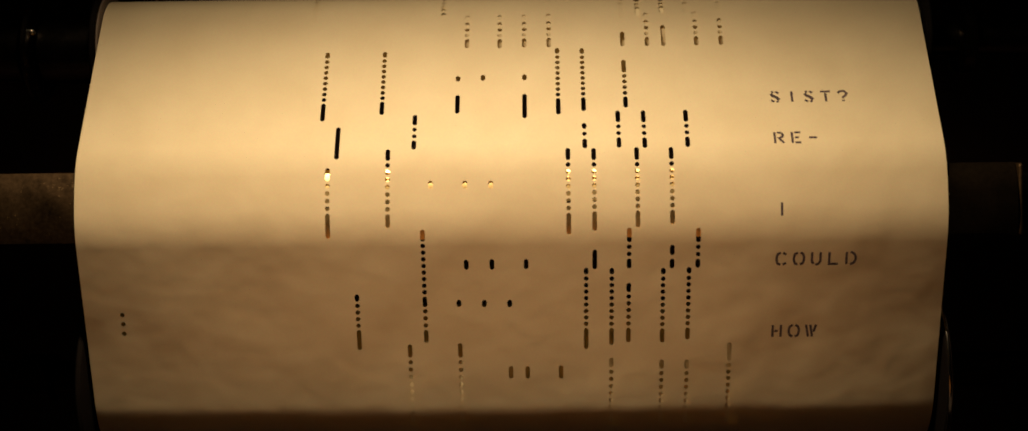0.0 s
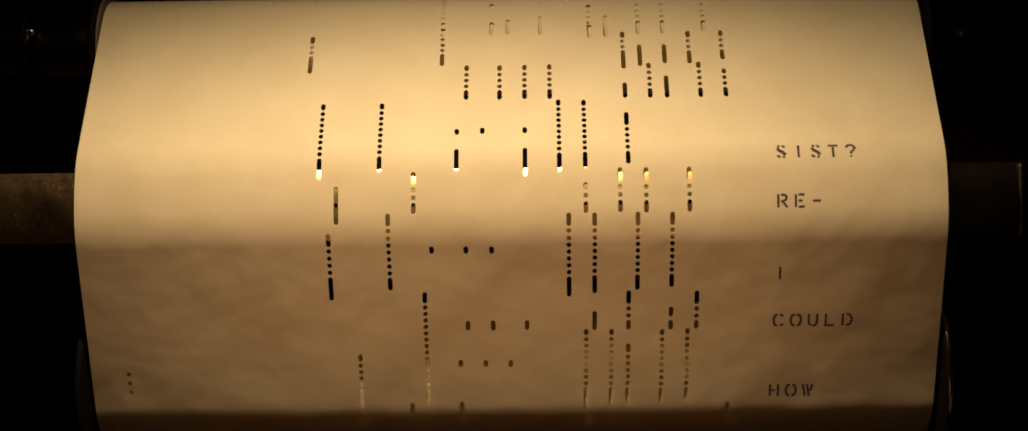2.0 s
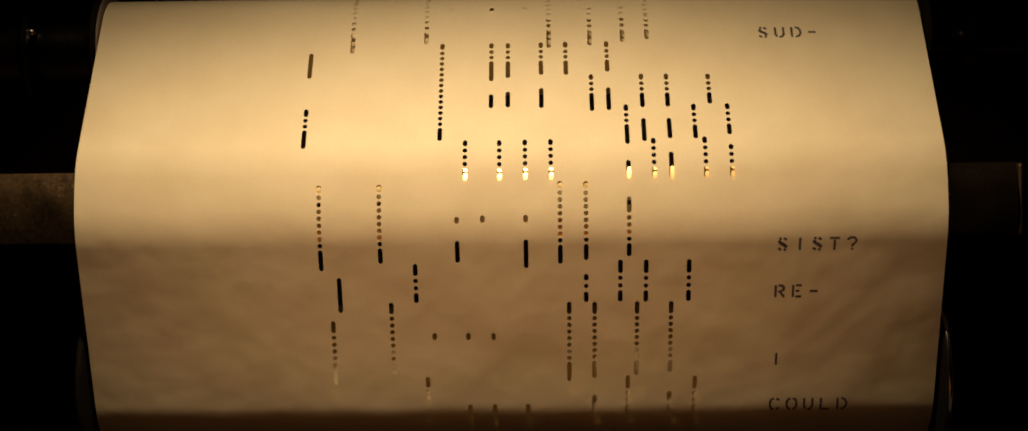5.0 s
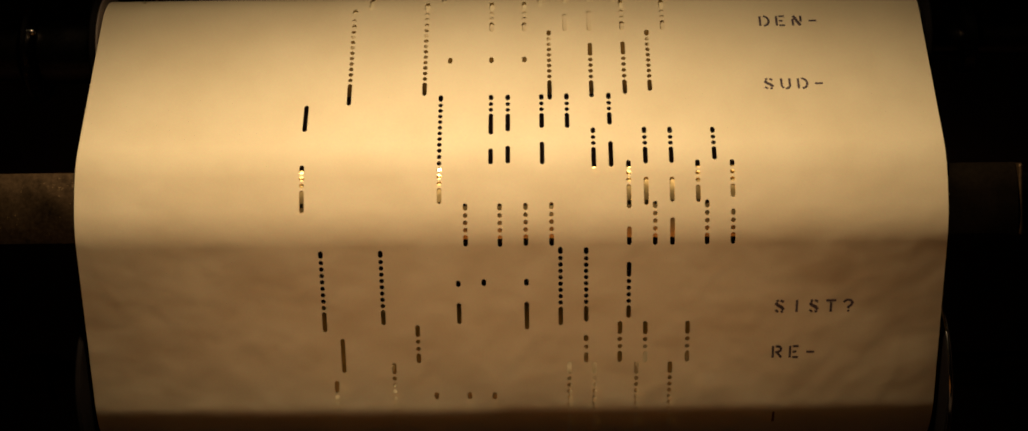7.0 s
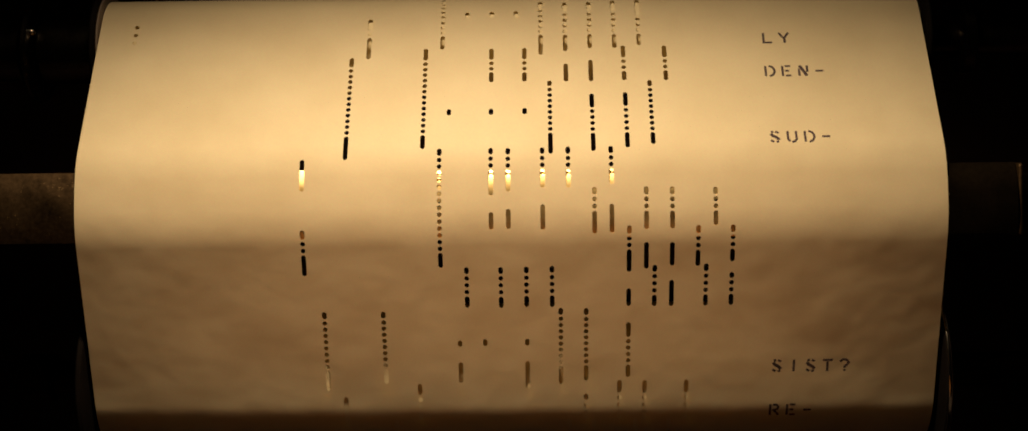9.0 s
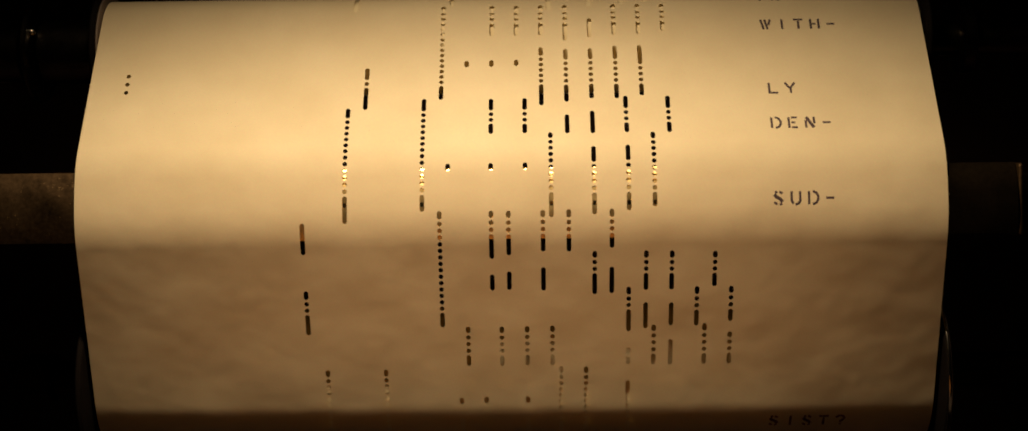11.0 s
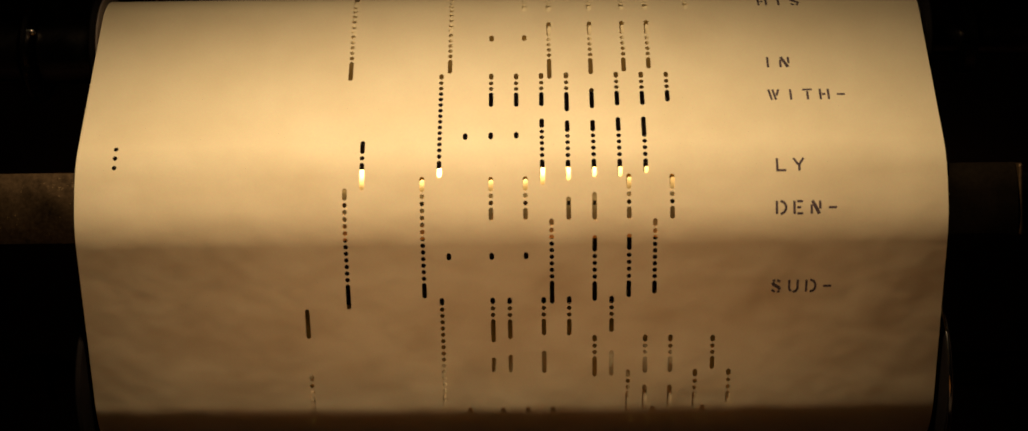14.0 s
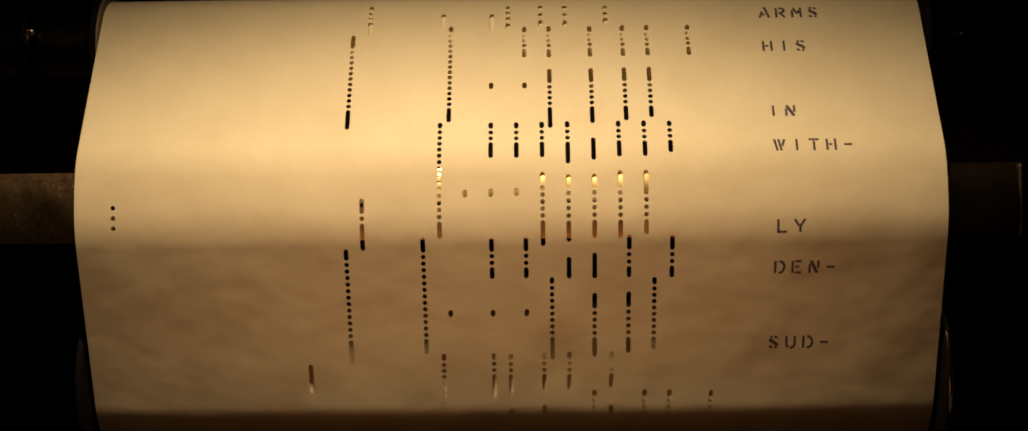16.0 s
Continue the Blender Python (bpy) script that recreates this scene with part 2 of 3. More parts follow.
def tracker_bar():
    """A brass bar whose bowed face carries a row of small square ports, nine to the inch."""
    bar = tagged(new("tracker_bar"), "tarnished brass tracker bar with a row of ports", "tracker bar")
    bar.location = (0, 0, H)
    clear = 0.00012

    def face(u):
        # the bar's upper edge is rounded off more than the paper bends over it
        if u >= ROUND_FROM:
            p, z, f = on_way(u)
        else:
            p, z, f = arc(on_way(ROUND_FROM), ROUND_FROM - u, 1 / 0.0215, 1)
        return -(p - clear * math.cos(f)), z - clear * math.sin(f)

    left, right = -0.2150, 0.1655
    top, bottom = BAR_TOP, BAR_BOTTOM
    port0, port1 = 0.0003, 0.0017
    upper = [top + (port0 - top) * k / 12 for k in range(13)]
    lower = [port1 + (bottom - port1) * k / 12 for k in range(13)]
    back = 0.016
    pitch, width = 0.002822, 0.0011
    high, mid_high, mid_low, deep = face(top)[1], face(port0)[1], face(port1)[1], face(bottom)[1]

    def prism(bm, ring, x0, x1):
        a = [bm.verts.new((x0, *c)) for c in ring]
        b = [bm.verts.new((x1, *c)) for c in ring]
        for k in range(len(ring)):
            bm.faces.new((a[k], a[k - 1], b[k - 1], b[k]))
        bm.faces.new(a)
        bm.faces.new(b[::-1])

    def length(name, x0, x1, mat, label, ported):
        bm = bmesh.new()
        if ported:
            prism(bm, [face(u) for u in upper] + [(back, mid_high), (back, high - 0.001), (back - 0.001, high)], x0, x1)
            prism(bm, [face(u) for u in lower] + [(back - 0.001, deep), (back, deep + 0.001), (back, mid_low)], x0, x1)
            # webs between the ports, and the closed floor behind them
            marks = [x0] + [pitch * (k + COLUMN_ZERO) + side * width / 2 for k in range(-49, 50) for side in (-1, 1)] + [x1]
            (ya, za), (yb, zb) = face(port0), face(port1)
            for xa, xb in zip(marks[::2], marks[1::2]):
                prism(bm, [(ya, za), (yb, zb), (0.008, zb), (0.008, za)], xa, xb)
            prism(bm, [(0.008, za), (0.008, zb), (back, zb), (back, za)], x0, x1)
        else:
            prism(bm, [face(u) for u in upper + lower] + [(back - 0.001, deep), (back, deep + 0.001), (back, high - 0.001), (back - 0.001, high)], x0, x1)
        part(name, bm, mat, bar, label, 30)

    length("body", -0.1418, 0.1418, BRASS, "brass face polished by the paper", True)
    length("bar_end", left, -0.14185, TARNISH, "tarnished brass end, darker to stand in for shade with scratches", False)
    # the right end, farther from the lamp, has its shade painted in
    length("bar_end", 0.14185, right, SHADE_METAL, "tarnished brass end, darker to stand in for shade", False)
    scratch = bmesh.new()
    rng = random.Random(5)
    for k in range(30):
        loose = k > 15
        x, u = (rng.uniform(-0.172, -0.1435), rng.uniform(-0.010, 0.010)) if loose else (rng.gauss(-0.1496, 0.0026), rng.gauss(-0.0070, 0.0013))
        turn, reach = rng.uniform(0, math.pi), rng.uniform(0.0001, 0.0003) if loose else rng.uniform(0.0002, 0.0007)
        curl, wide, before = rng.uniform(-1.2, 1.2), rng.uniform(0.00003, 0.00008), None
        for step in range(5):
            h = step / 2 - 1
            way = turn + curl * h
            x, u = x + 0.5 * reach * math.cos(way), u + 0.5 * reach * math.sin(way)
            thick = wide * (1 - 0.75 * h * h)
            pair = []
            for b in (-1, 1):
                c = face(u + b * thick * math.cos(way))
                pair.append(scratch.verts.new((x - b * thick * math.sin(way), c[0] - 0.00004, c[1])))
            if before:
                scratch.faces.new((before[0], before[1], pair[1], pair[0]))
            before = pair
    part("scratch_marks", scratch, SCUFF, bar, "bare bright scratches in the tarnish")
    # end cap, mounting screws and bracket to the case
    part("end_cap", box(bmesh.new(), (right + 0.0002, 0.0006, -0.0086), (right + 0.0022, 0.0158, 0.0154), 0.0012), TARNISH, bar, "tarnished brass end cap")
    part("bracket", box(bmesh.new(), (0.150, 0.0162, -0.008), (0.2150, 0.0200, 0.012), 0.0006), STEEL, bar, "dark steel mounting bracket")
    for x in (-0.187, 0.205):
        screw = turned(bmesh.new(), [(-0.0006, 0.0028), (0.0004, 0.0028), (0.0009, 0.0022), (0.0010, 0.0005)], 20)
        bmesh.ops.rotate(screw, verts=screw.verts, matrix=Matrix.Rotation(radians(-90), 3, "Z"))
        bmesh.ops.translate(screw, verts=screw.verts, vec=(x, 0.0006 if x < 0 else 0.0156, 0.003))
        part("screw", screw, STEEL, bar)
    return bar


tracker_bar()

# ---------------------------------------------------------------- spools
HALF = 0.142875             # half of the paper's 11 1/4 inches


def flange(side, radius, bore, off):
    x = side * (HALF + off)
    outline = [(0, bore), (0, radius - 0.0008), (0.0003, radius - 0.0002), (0.0009, radius), (0.0015, radius - 0.0002), (0.0019, radius - 0.0009), (0.0019, 0.55 * radius), (0.0026, 0.5 * radius), (0.0026, bore)]
    return turned(bmesh.new(), [(x + side * a, r) for a, r in outline], 96)


def spool(name, at, winding, rim, off, shaft, collars, rim_mat, lit_spool, label):
    top = tagged(new(name), label, "spool")
    top.location = (0, -at[0], H + at[1])
    part("paper_core", turned(bmesh.new(), [(-HALF, winding), (HALF, winding)], 120), WOUND, top, "tightly wound cream paper core", 40)
    for side in (-1, 1):
        disc = part("flange", flange(side, rim, 0.004, off), FLANGE, top, "black enamelled disc flange", 35)
        # a lighter disc paints the paper's bounce light onto the left inner face
        if lit_spool and side < 0:
            x = side * (HALF + off - 0.0001)
            part("lit_face", turned(bmesh.new(), [(x, 0.005), (x, rim - 0.0012), (x - side * 0.0004, rim - 0.0016), (x - side * 0.0004, 0.005)], 96), LIT_METAL, disc, "inner face painted lighter, as lit by the paper", 35)
        edge = side * (HALF + off + 0.0014)
        ring = [(edge + 0.0008 * math.cos(math.tau * k / 16), rim - 0.0005 + 0.0008 * math.sin(math.tau * k / 16)) for k in range(16)]
        bead = bmesh.new()
        rings = [[bead.verts.new((x, r * math.cos(math.tau * j / 96), r * math.sin(math.tau * j / 96))) for j in range(96)] for x, r in ring]
        for k in range(16):
            for j in range(96):
                bead.faces.new((rings[k][j], rings[k][j - 1], rings[k - 1][j - 1], rings[k - 1][j]))
        # bright metal on the right rim alone, put there to carry a glint
        part("rim", bead, rim_mat if side > 0 else FLANGE, disc, "bright rim edge put in for its glint" if side > 0 else "", 60)
        x0, x1 = side * (HALF + 0.004), side * 0.2150
        # take-up shafts and collars get the darkened metal, which hides their reflections
        part("shaft", turned(bmesh.new(), [(x0, shaft * 0.9), (x0 + side * 0.0006, shaft), (x1, shaft)], 40), STEEL if lit_spool else SHADE_METAL, top, "dark oiled steel shaft", 35)
    for x, length, r in collars:
        part("collar", turned(bmesh.new(), [(x, r - 0.0012), (x + 0.0008, r), (x + length - 0.0008, r), (x + length, r - 0.0012)], 56), STEEL if lit_spool else SHADE_METAL, top, "turned steel collar", 35)
    return top


supply = spool("supply_spool", SUPPLY, SUPPLY_R - 0.0010, 0.0218, 0.0010, 0.0055, [(0.1600, 0.0050, 0.0120), (-0.1685, 0.0205, 0.0115), (-0.2100, 0.0355, 0.0108)], FLANGE, True, "supply spool with black flanges and wound paper")
takeup = spool("take_up_spool", TAKEUP, TAKEUP_R - 0.00045, 0.0345, 0.0016, 0.0060, [(-0.176, 0.012, 0.0085)], RIM, False, "take-up spool with wide black flanges")


def bearing(at):
    """The bracket on the case's side that carries the supply spool's driven shaft."""
    top = tagged(new("shaft_bracket"), "dark steel bracket carrying the spool shaft", "bracket")
    top.location = (0, -at[0], H + at[1])
    x = -0.1715
    part("bearing_disc", turned(bmesh.new(), [(x, 0.0118), (x, 0.0177), (x + 0.0006, 0.0185), (x + 0.0016, 0.0185), (x + 0.0022, 0.0177), (x + 0.0022, 0.0118)], 64), STEEL, top, smooth=35)
    part("arm", box(bmesh.new(), (-0.2150, 0.0120, -0.006), (x - 0.0001, 0.0150, 0.006), 0.0006), STEEL, top)
    # a polished stud, added only to give the disc its small glint
    stud = turned(bmesh.new(), [(-0.0011, 0.0004), (-0.0008, 0.0010), (0, 0.0013), (0.0008, 0.0010), (0.0011, 0.0004)], 16)
    bmesh.ops.rotate(stud, verts=stud.verts, matrix=Matrix.Rotation(radians(90), 3, "Z"))
    bmesh.ops.translate(stud, verts=stud.verts, vec=(x + 0.0026, -0.0124, 0.0060))
    part("glint_stud", stud, BRIGHT, top, "small bright steel stud added for a glint", 60)
    return top


bearing(SUPPLY)

# ---------------------------------------------------------------- music roll: perforations and words
# Columns are nine to the inch; each entry is (column, end, start, length of the last slot, length of the first slot,
# round punches between), along the paper in millimetres. Slots without punches between run right through.
PITCH, BORE = 2.822, 0.78
slots = []


def perforate(*entries):
    for column, end, start, last, first, dots in entries:
        x = PITCH * (column + COLUMN_ZERO)
        if not last:
            slots.append((x, end, start))
            continue
        slots.append((x, end, end + last))
        slots.append((x, start - first, start))
        gap = start - first - end - last
        for k in range(dots):
            mid = end + last + 0.35 + (gap - 0.7) * (k + 0.5) / dots
            slots.append((x, mid - 0.80, mid + 0.80))


perforate(
    (26, 50.2, 80.9, 6.7, 8.7, 6), (21, 56.3, 80.7, 3.4, 5.0, 6), (18, 56.2, 80.6, 3.4, 5.0, 6),
    (12, 55.3, 80.3, 3.6, 4.9, 6), (-6, 49.5, 79.6, 5.3, 4.8, 7), (-12, 49.8, 79.3, 4.8, 4.8, 7),
    (6, 58.0, 62.9, 0.0, 0.0, 0), (2, 58.2, 62.8, 0.0, 0.0, 0), (0, 58.1, 62.7, 0.0, 0.0, 0),
    (9, 22.9, 52.1, 2.3, 7.7, 8), (-18, 31.5, 51.7, 2.6, 7.4, 4), (12, 23.0, 50.7, 2.3, 6.2, 8),
    (18, 23.2, 50.0, 2.3, 5.2, 8), (14, 28.4, 49.8, 3.3, 5.3, 5),
)
perforate(
    (-10, 32.7, 49.3, 3.5, 4.8, 3), (21, 23.0, 48.9, 2.3, 4.3, 8), (0, 34.0, 36.6, 0.0, 0.0, 0),
    (-3, 33.9, 36.5, 0.0, 0.0, 0), (-6, 33.8, 36.4, 0.0, 0.0, 0), (-10, 9.1, 36.3, 4.0, 3.8, 8),
    (10, 16.5, 23.4, 0.0, 0.0, 0), (19, 20.0, 23.4, 0.0, 0.0, 0), (14, 9.2, 23.3, 4.9, 3.5, 2),
    (22, 9.5, 23.3, 4.9, 3.2, 2), (-2, 19.5, 23.2, 0.0, 0.0, 0), (-5, 19.6, 23.1, 0.0, 0.0, 0),
    (2, 19.6, 23.1, 0.0, 0.0, 0), (19, 15.2, 18.8, 0.0, 0.0, 0),
)
perforate(
    (-21, -11.6, 11.8, 4.4, 8.3, 4), (7, -17.8, 11.2, 4.4, 7.1, 7), (10, -17.7, 10.1, 4.4, 6.4, 7),
    (15, -17.8, 9.1, 4.6, 5.5, 7), (-14, -18.1, 8.4, 4.2, 4.5, 7), (19, -17.7, 8.2, 4.4, 4.7, 7),
    (-2, -6.8, -4.2, 0.0, 0.0, 0), (-5, -6.9, -4.3, 0.0, 0.0, 0), (-9, -7.0, -4.4, 0.0, 0.0, 0),
    (-20, -27.1, -14.6, 0.0, 0.0, 0), (16, -32.5, -17.5, 4.8, 4.1, 2), (9, -27.7, -17.6, 2.4, 3.8, 1),
    (21, -32.5, -17.6, 4.8, 4.1, 2), (13, -32.6, -17.7, 4.8, 4.1, 2),
)
perforate(
    (-11, -31.8, -17.9, 4.3, 3.6, 2), (-22, -58.5, -29.6, 2.6, 7.3, 8), (2, -39.9, -29.9, 0.0, 0.0, 0),
    (6, -59.2, -31.3, 2.5, 6.7, 8), (-15, -58.5, -32.0, 2.5, 5.4, 8), (-6, -39.7, -32.1, 0.0, 0.0, 0),
    (9, -59.0, -32.5, 2.5, 5.7, 8), (14, -53.7, -33.7, 5.3, 4.6, 4), (-6, -47.7, -45.4, 0.0, 0.0, 0),
    (-3, -48.1, -45.6, 0.0, 0.0, 0), (2, -48.1, -45.6, 0.0, 0.0, 0), (-1, -73.9, -59.4, 2.4, 4.0, 3),
    (19, -68.7, -59.4, 0.0, 0.0, 0), (5, -74.1, -59.5, 2.4, 4.2, 3),
)
perforate(
    (17, -74.1, -59.5, 2.4, 4.0, 3), (23, -74.4, -59.5, 2.7, 4.0, 3), (-5, -74.0, -59.6, 2.4, 4.0, 3),
    (2, -74.0, -59.6, 2.4, 4.0, 3), (14, -65.9, -59.6, 0.0, 0.0, 0), (26, -71.3, -59.6, 2.1, 4.0, 2),
    (-24, -87.3, -71.4, 3.1, 7.4, 2), (14, -87.8, -71.8, 2.8, 7.9, 2), (16, -82.1, -72.8, 0.0, 0.0, 0),
    (22, -87.7, -73.6, 2.8, 5.7, 2), (19, -82.0, -73.8, 0.0, 0.0, 0), (-8, -114.4, -73.9, 2.7, 5.2, 14),
    (26, -87.7, -75.1, 2.5, 4.4, 2), (10, -100.5, -85.2, 2.4, 7.5, 2),
)
perforate(
    (12, -94.9, -85.5, 0.0, 0.0, 0), (16, -100.5, -86.5, 2.6, 6.1, 2), (19, -100.4, -86.6, 2.6, 5.9, 2),
    (4, -95.0, -86.7, 0.0, 0.0, 0), (-2, -92.6, -86.9, 0.0, 0.0, 0), (0, -93.6, -87.1, 0.0, 0.0, 0),
    (24, -100.1, -87.6, 2.4, 4.8, 2), (-2, -114.4, -98.1, 2.4, 8.5, 2), (0, -114.3, -99.3, 2.4, 7.2, 2),
    (-24, -110.8, -100.1, 0.0, 0.0, 0), (7, -114.6, -100.4, 2.7, 6.1, 2), (4, -114.4, -100.5, 2.4, 6.1, 2),
    (12, -114.6, -101.5, 2.7, 5.1, 2), (-19, -152.2, -110.6, 4.0, 9.0, 12),
)
perforate(
    (5, -141.6, -112.0, 2.3, 8.2, 8), (10, -135.9, -112.8, 5.7, 7.1, 4), (14, -136.3, -114.0, 5.7, 6.0, 4),
    (-10, -155.8, -114.3, 5.1, 5.5, 13), (17, -141.3, -115.2, 2.6, 4.7, 8), (-7, -130.2, -127.7, 0.0, 0.0, 0),
    (-2, -130.2, -127.7, 0.0, 0.0, 0), (2, -130.3, -127.8, 0.0, 0.0, 0), (10, -150.1, -141.0, 0.0, 0.0, 0),
    (19, -155.9, -141.1, 5.1, 4.2, 2), (7, -148.7, -141.1, 0.0, 0.0, 0), (-2, -155.5, -141.2, 4.8, 4.2, 2),
    (2, -155.6, -141.3, 4.8, 3.9, 2), (14, -156.1, -141.3, 5.1, 3.9, 2),
)
perforate(
    (-17, -169.0, -151.6, 5.0, 9.2, 1), (4, -177.2, -152.6, 3.8, 8.7, 5), (7, -176.3, -154.0, 4.7, 7.1, 4),
    (13, -177.4, -155.1, 5.8, 6.1, 4), (10, -176.4, -155.2, 4.7, 6.1, 4), (-8, -196.1, -155.4, 2.3, 5.8, 14),
    (16, -177.5, -156.2, 8.2, 5.0, 3), (-5, -171.6, -168.9, 0.0, 0.0, 0), (-2, -171.8, -169.0, 0.0, 0.0, 0),
    (1, -171.9, -169.2, 0.0, 0.0, 0), (7, -196.2, -179.9, 2.6, 8.1, 2), (10, -189.5, -181.1, 0.0, 0.0, 0),
    (1, -196.0, -182.1, 2.6, 5.9, 2), (13, -196.2, -182.1, 2.6, 6.2, 2),
)
perforate(
    (-2, -196.1, -182.2, 2.6, 5.9, 2), (4, -196.1, -182.2, 2.6, 5.9, 2), (16, -196.1, -182.2, 2.6, 5.9, 2),
    (19, -195.9, -183.5, 2.3, 4.8, 2), (5, -218.0, -193.6, 6.1, 8.5, 4), (-19, -233.4, -193.8, 5.7, 8.0, 11),
    (10, -218.1, -195.3, 6.1, 6.9, 4), (14, -218.2, -196.2, 5.8, 6.1, 4), (-7, -236.8, -196.3, 2.6, 5.9, 14),
    (17, -218.3, -197.4, 6.1, 4.8, 4), (-2, -212.5, -209.8, 0.0, 0.0, 0), (2, -212.4, -209.9, 0.0, 0.0, 0),
    (5, -236.5, -222.8, 2.6, 3.7, 3), (10, -236.3, -222.9, 2.6, 4.0, 3),
)
perforate(
    (2, -236.4, -223.0, 2.6, 3.7, 3), (14, -236.4, -223.0, 2.6, 3.7, 3), (17, -236.5, -223.1, 2.6, 3.4, 3),
    (22, -236.3, -223.1, 2.3, 3.7, 3), (-17, -246.8, -233.0, 2.3, 6.7, 2), (-2, -242.1, -234.8, 0.0, 0.0, 0),
    (0, -246.0, -235.6, 1.8, 2.9, 2), (7, -246.0, -236.1, 2.1, 2.9, 1), (-8, -242.4, -236.3, 0.0, 0.0, 0),
    (4, -246.2, -236.3, 2.2, 2.9, 1), (12, -245.6, -237.3, 2.1, 2.6, 1),
)
for first in (38., -166.8):
    slots += [(-130.1, first + 3.4 * k - 0.8, first + 3.4 * k + 0.8) for k in range(3)]

# Stencil letters: strokes in a cell one wide and one high, y downwards, broken where the stencil has its bridges; * marks a heavy stroke.
GLYPHS = {
    "A": ["0.0 1 0.32 0.35", "0.42 0.0 0.60 0.0 1.0 1.0", "0.30 0.68 0.62 0.68"],
    "C": ["0.40 0.02 0.12 0.10 0.0 0.35 0.0 0.65 0.12 0.90 0.40 0.98", "0.62 0.02 0.95 0.16", "0.62 0.98 0.95 0.84"],
    "D": ["0.08 0.0 0.08 1.0", "0.45 0.0 0.80 0.12 0.98 0.38 0.98 0.62 0.80 0.88 0.45 1.0"],
    "E": ["0.10 0.0 0.10 1.0", "0.36 0.04 0.95 0.04", "0.36 0.5 0.75 0.5", "0.36 0.96 0.95 0.96"],
    "H": ["0.08 0.0 0.08 1.0", "0.24 0.5 0.60 0.5", "0.90 0.0 0.90 1.0"],
    "I": ["0.50 0.0 0.50 1.0"],
    "L": ["0.08 0.0 0.08 0.96 0.95 0.96"],
    "M": ["0.04 1.0 0.04 0.25", "0.18 0.0 0.50 0.62", "0.60 0.62 0.72 0.30", "0.92 0.0 0.92 1.0"],
    "N": ["0.08 1.0 0.08 0.30", "* 0.16 0.0 0.84 1.0", "0.92 0.62 0.92 0.0"],
    "O": ["0.38 0.02 0.12 0.12 0.0 0.36 0.0 0.64 0.12 0.88 0.38 0.98", "0.62 0.02 0.88 0.12 1.0 0.36 1.0 0.64 0.88 0.88 0.62 0.98"],
    "R": ["0.08 0.0 0.08 1.0", "0.34 0.04 0.72 0.06 0.90 0.22 0.84 0.42 0.46 0.54 0.68 0.72 0.95 1.0"],
    "S": ["0.40 0.03 0.14 0.08", "* 0.10 0.22 0.30 0.42 0.68 0.58 0.90 0.80", "0.58 0.02 0.90 0.15", "0.06 0.82 0.38 0.98", "0.60 0.98 0.86 0.93"],
    "T": ["0.0 0.05 1.0 0.05", "0.50 0.18 0.50 1.0"],
    "U": ["0.08 0.0 0.08 0.72 0.26 0.95", "0.92 0.0 0.92 0.74 0.74 0.94 0.44 1.0"],
    "W": ["0.0 0.0 0.26 1.0", "0.42 0.0 0.66 1.0", "0.78 0.60 1.0 0.0"],
    "Y": ["0.0 0.0 0.42 0.52", "1.0 0.0 0.54 0.52 0.54 1.0"],
    "?": ["0.04 0.20 0.34 0.02 0.72 0.03 0.94 0.24 0.78 0.46 0.54 0.60 0.54 0.74", "0.54 0.86 0.54 1.0"],
    "-": ["0.05 0.52 0.85 0.52"],
}
LETTER_W, LETTER_H, LETTER_STEP, STROKE = 3.3, 4.3, 5.65, 0.80
strokes = []


def letter(mark, x, q):
    for line in GLYPHS[mark]:
        thick = STROKE * (1.4 if line[0] == "*" else 1.0)
        n = [float(a) for a in line.strip("* ").split()]
        pts = [Vector((x + a * LETTER_W, q + b * LETTER_H)) for a, b in zip(n[::2], n[1::2])]
        sides = []
        for k, p in enumerate(pts):
            a = (pts[k] - pts[k - 1]).normalized() if k else (pts[1] - pts[0]).normalized()
            b = (pts[k + 1] - pts[k]).normalized() if k + 1 < len(pts) else a
            way = (a + b).normalized()
            out = Vector((-way.y, way.x)) * thick / 2 / max(0.5, way.dot(a))
            sides.append((p + out, p - out))
        for (a, b), (c, d) in zip(sides, sides[1:]):
            strokes.append([tuple(v) for v in (a, b, d, c)])


WORDS = (("HOW", 87.1, 44.0), ("COULD", 87.6, 18.3), ("I", 87.3, 1.5), ("RE-", 87.5, -23.0), ("SIST?", 87.7, -39.5), ("SUD-", 86.2, -119.6),
         ("DEN-", 87.0, -146.5), ("LY", 87.5, -160.7), ("WITH-", 87.4, -187.9), ("IN", 86.6, -201.5), ("HIS", 87.2, -228.7), ("ARMS", 87.3, -243.2))
for word, x, q in WORDS:
    for k, mark in enumerate(word):
        letter(mark, x + LETTER_STEP * k, q)


def clipped(poly, q0, q1):
    """A convex outline cut to the strip between q0 and q1."""
    for limit, sign in ((q0, 1), (q1, -1)):
        out = []
        for k in range(len(poly)):
            a, b = poly[k - 1], poly[k]
            da, db = sign * (a[1] - limit), sign * (b[1] - limit)
            if (da >= 0) != (db >= 0):
                h = da / (da - db)
                out.append((a[0] + h * (b[0] - a[0]), limit))
            if db >= 0:
                out.append(b)
        poly = out
        if len(poly) < 3:
            return []
    return poly


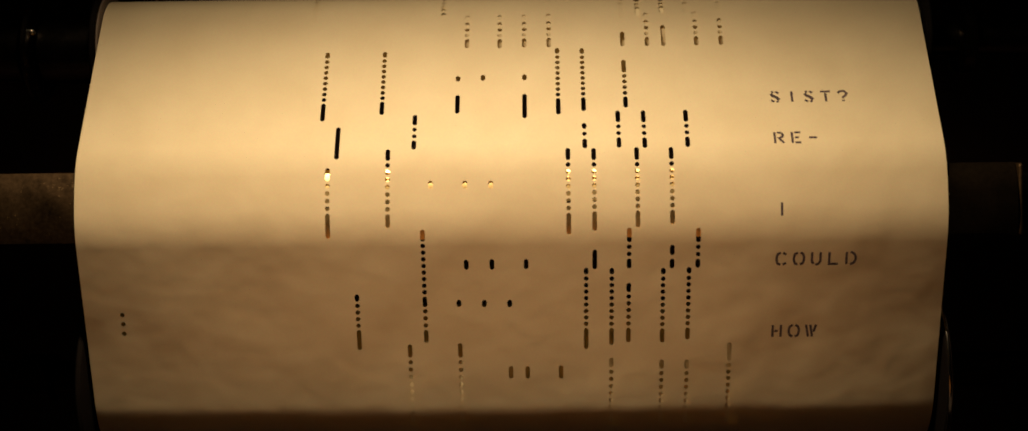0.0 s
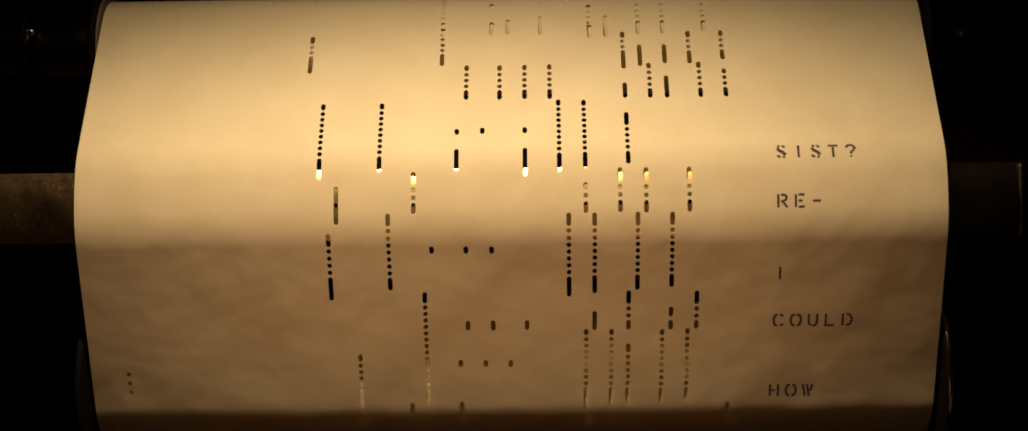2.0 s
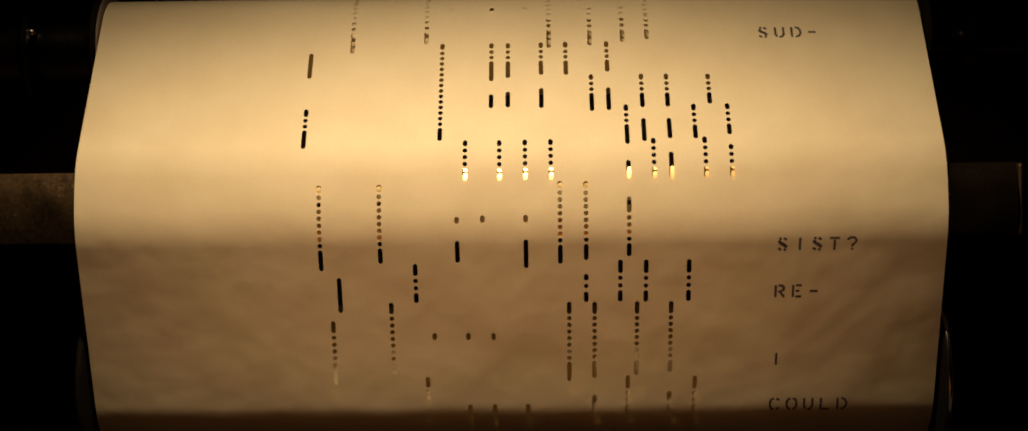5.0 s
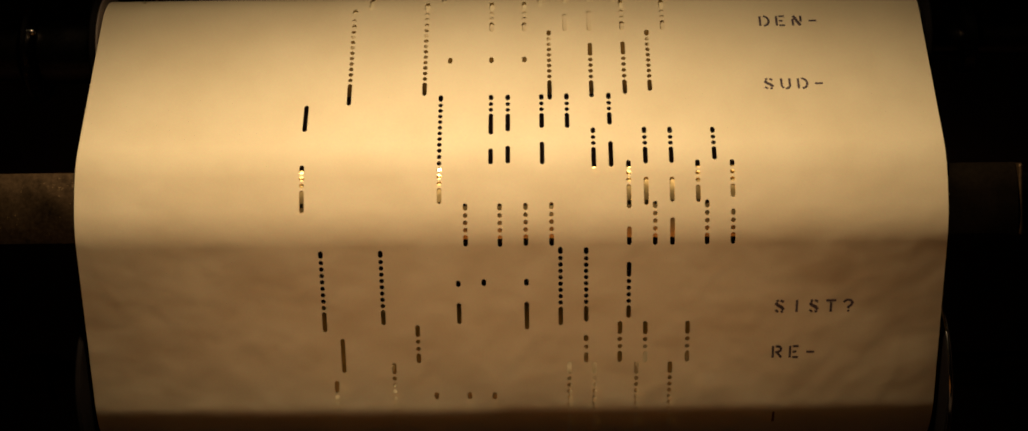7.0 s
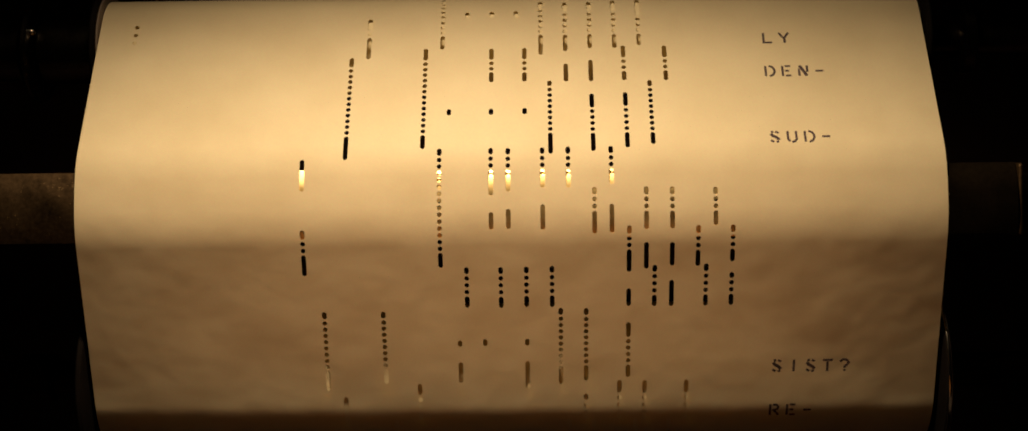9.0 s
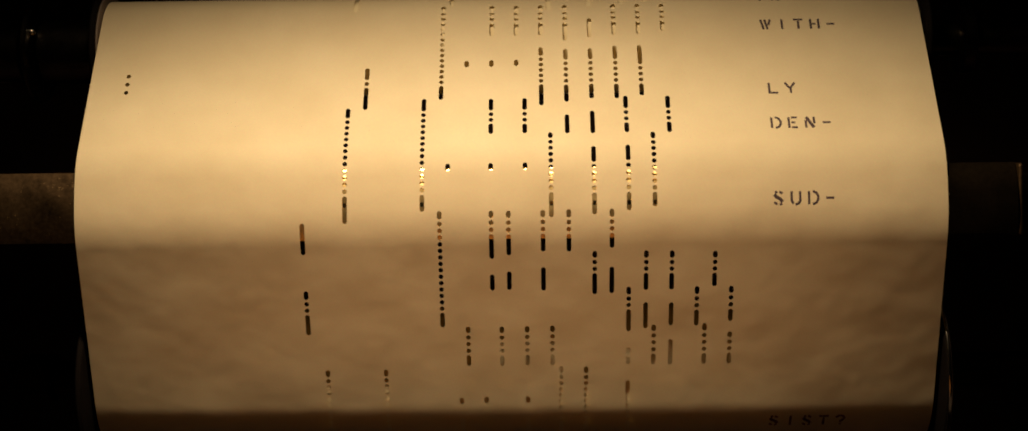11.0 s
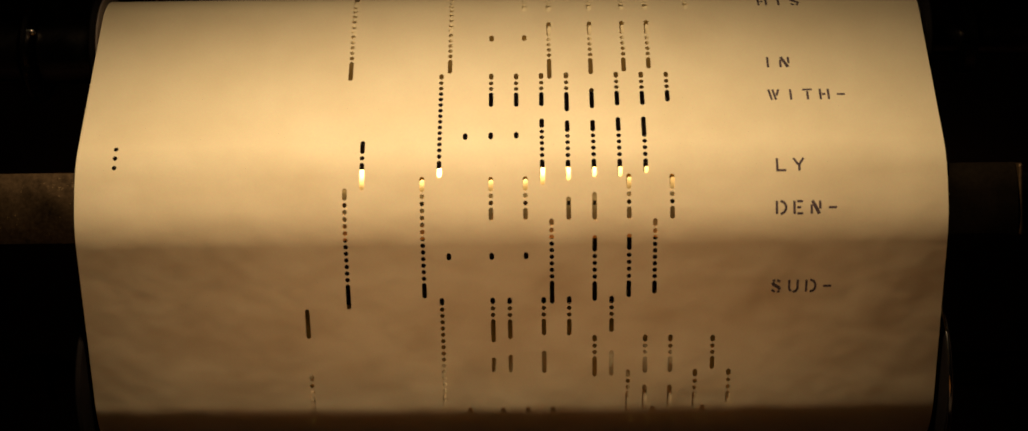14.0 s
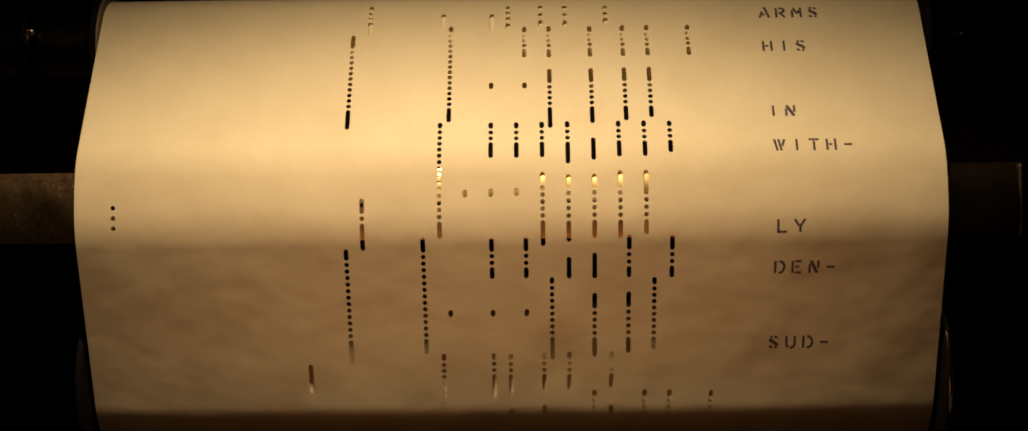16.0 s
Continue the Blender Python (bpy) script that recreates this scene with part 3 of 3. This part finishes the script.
def capsule(x, q0, q1):
    r = min(BORE, (q1 - q0) / 2)
    turn = [math.pi * k / 6 for k in range(7)]
    return [(x + BORE * math.cos(a), q1 - r + r * math.sin(a)) for a in turn] + [(x - BORE * math.cos(a), q0 + r - r * math.sin(a)) for a in turn]


HOLES = [capsule(*s) for s in slots]
STEP, FIRST, LAST = 0.82, -261.0, 108.0


def strip_mesh(q0, q1):
    """One narrow strip across the paper with its share of the perforations; y up along the paper, z out of it."""
    edge = 1000 * HALF
    verts, edges, cuts = [(-edge, q0), (edge, q0), (edge, q1), (-edge, q1)], [(0, 1), (1, 2), (2, 3), (3, 0)], []
    for hole in HOLES:
        if min(c[1] for c in hole) < q1 - 0.02 and max(c[1] for c in hole) > q0 + 0.02:
            ring = clipped(hole, q0, q1)
            if len(ring) > 2:
                cuts.append(ring)
                edges += [(len(verts) + k, len(verts) + (k + 1) % len(ring)) for k in range(len(ring))]
                verts += ring
    made = geometry.delaunay_2d_cdt([Vector(c) for c in verts], edges, [], 0, 1e-5)
    flat, faces = made[0], made[2]

    def open_at(x, y):
        for ring in cuts:
            if min(c[0] for c in ring) < x < max(c[0] for c in ring):
                side = [(b[0] - a[0]) * (y - a[1]) - (b[1] - a[1]) * (x - a[0]) for a, b in zip(ring, ring[1:] + ring[:1])]
                if min(side) > -1e-9 or max(side) < 1e-9:
                    return True
        return False

    mid = (q0 + q1) / 2
    bm = bmesh.new()
    uv = bm.loops.layers.uv.new("UVMap")
    top = [bm.verts.new((c.x / 1000, (mid - c.y) / 1000, 0)) for c in flat]
    for f in faces:
        x, y = sum(flat[i].x for i in f) / 3, sum(flat[i].y for i in f) / 3
        if not open_at(x, y):
            bm.faces.new([top[i] for i in f[::-1]])
    for f in bm.faces:
        for loop in f.loops:
            loop[uv].uv = (loop.vert.co.x, mid / 1000 - loop.vert.co.y)
    for v in [v for v in bm.verts if not v.link_faces]:
        bm.verts.remove(v)
    me = bpy.data.meshes.new("paper_strip")
    bm.to_mesh(me)
    bm.free()
    me.materials.append(PAPER)
    return me


def ink_mesh(q0, q1):
    mid = (q0 + q1) / 2
    bm = bmesh.new()
    uv = bm.loops.layers.uv.new("UVMap")
    for stroke in strokes:
        if min(c[1] for c in stroke) < q1 and max(c[1] for c in stroke) > q0:
            ring = clipped(stroke, q0, q1)
            area = sum(a[0] * b[1] - b[0] * a[1] for a, b in zip(ring, ring[1:] + ring[:1]))
            if len(ring) > 2 and abs(area) > 1e-4:
                f = bm.faces.new([bm.verts.new((c[0] / 1000, (mid - c[1]) / 1000, 0.00002)) for c in (ring[::-1] if area > 0 else ring)])
                for loop in f.loops:
                    loop[uv].uv = (loop.vert.co.x, mid / 1000 - loop.vert.co.y)
    if not bm.faces:
        bm.free()
        return None
    me = bpy.data.meshes.new("lettering")
    bm.to_mesh(me)
    bm.free()
    me.materials.append(INK)
    return me


roll = tagged(new("music_roll"), "cream perforated paper music roll with stencilled lyric words", "music roll")
roll.location = (0, 0, H)
strips = []
for k in range(int((LAST - FIRST) / STEP)):
    q0 = FIRST + STEP * k
    ob = new("paper_strip", strip_mesh(q0, q0 + STEP))
    ob.parent = roll
    strips.append((ob, q0 / 1000, (q0 + STEP) / 1000))
    ink = ink_mesh(q0, q0 + STEP)
    if ink:
        child = new("lettering", ink)
        child.parent = ob
        child["label"] = "faded purple stencilled lettering"


# ---------------------------------------------------------------- what moves
def on_paper(q0, q1, come):
    """The pose of a strip once the paper has come that far."""
    a, b = on_way(q0 + come), on_way(q1 + come)
    p, z = (a[0] + b[0]) / 2, (a[1] + b[1]) / 2
    lean = math.degrees(math.atan2(a[1] - b[1], b[0] - a[0]))
    near = 90 - math.degrees((a[2] + b[2]) / 2)
    lean += 360 * round((near - lean) / 360)
    return pose(0, -p, z, lean)


def motions():
    times = [k / 10 for k in range(161)]
    come = [drawn(t) for t in times]
    for ob, q0, q1 in strips:
        walk(ob, [(t, on_paper(q0, q1, c)) for t, c in zip(times, come)])
    for ob, at, radius in ((supply, SUPPLY, SUPPLY_R), (takeup, TAKEUP, TAKEUP_R)):
        walk(ob, [(t, pose(0, -at[0], H + at[1], math.degrees(c / radius))) for t, c in list(zip(times, come))[::5]])


motions()
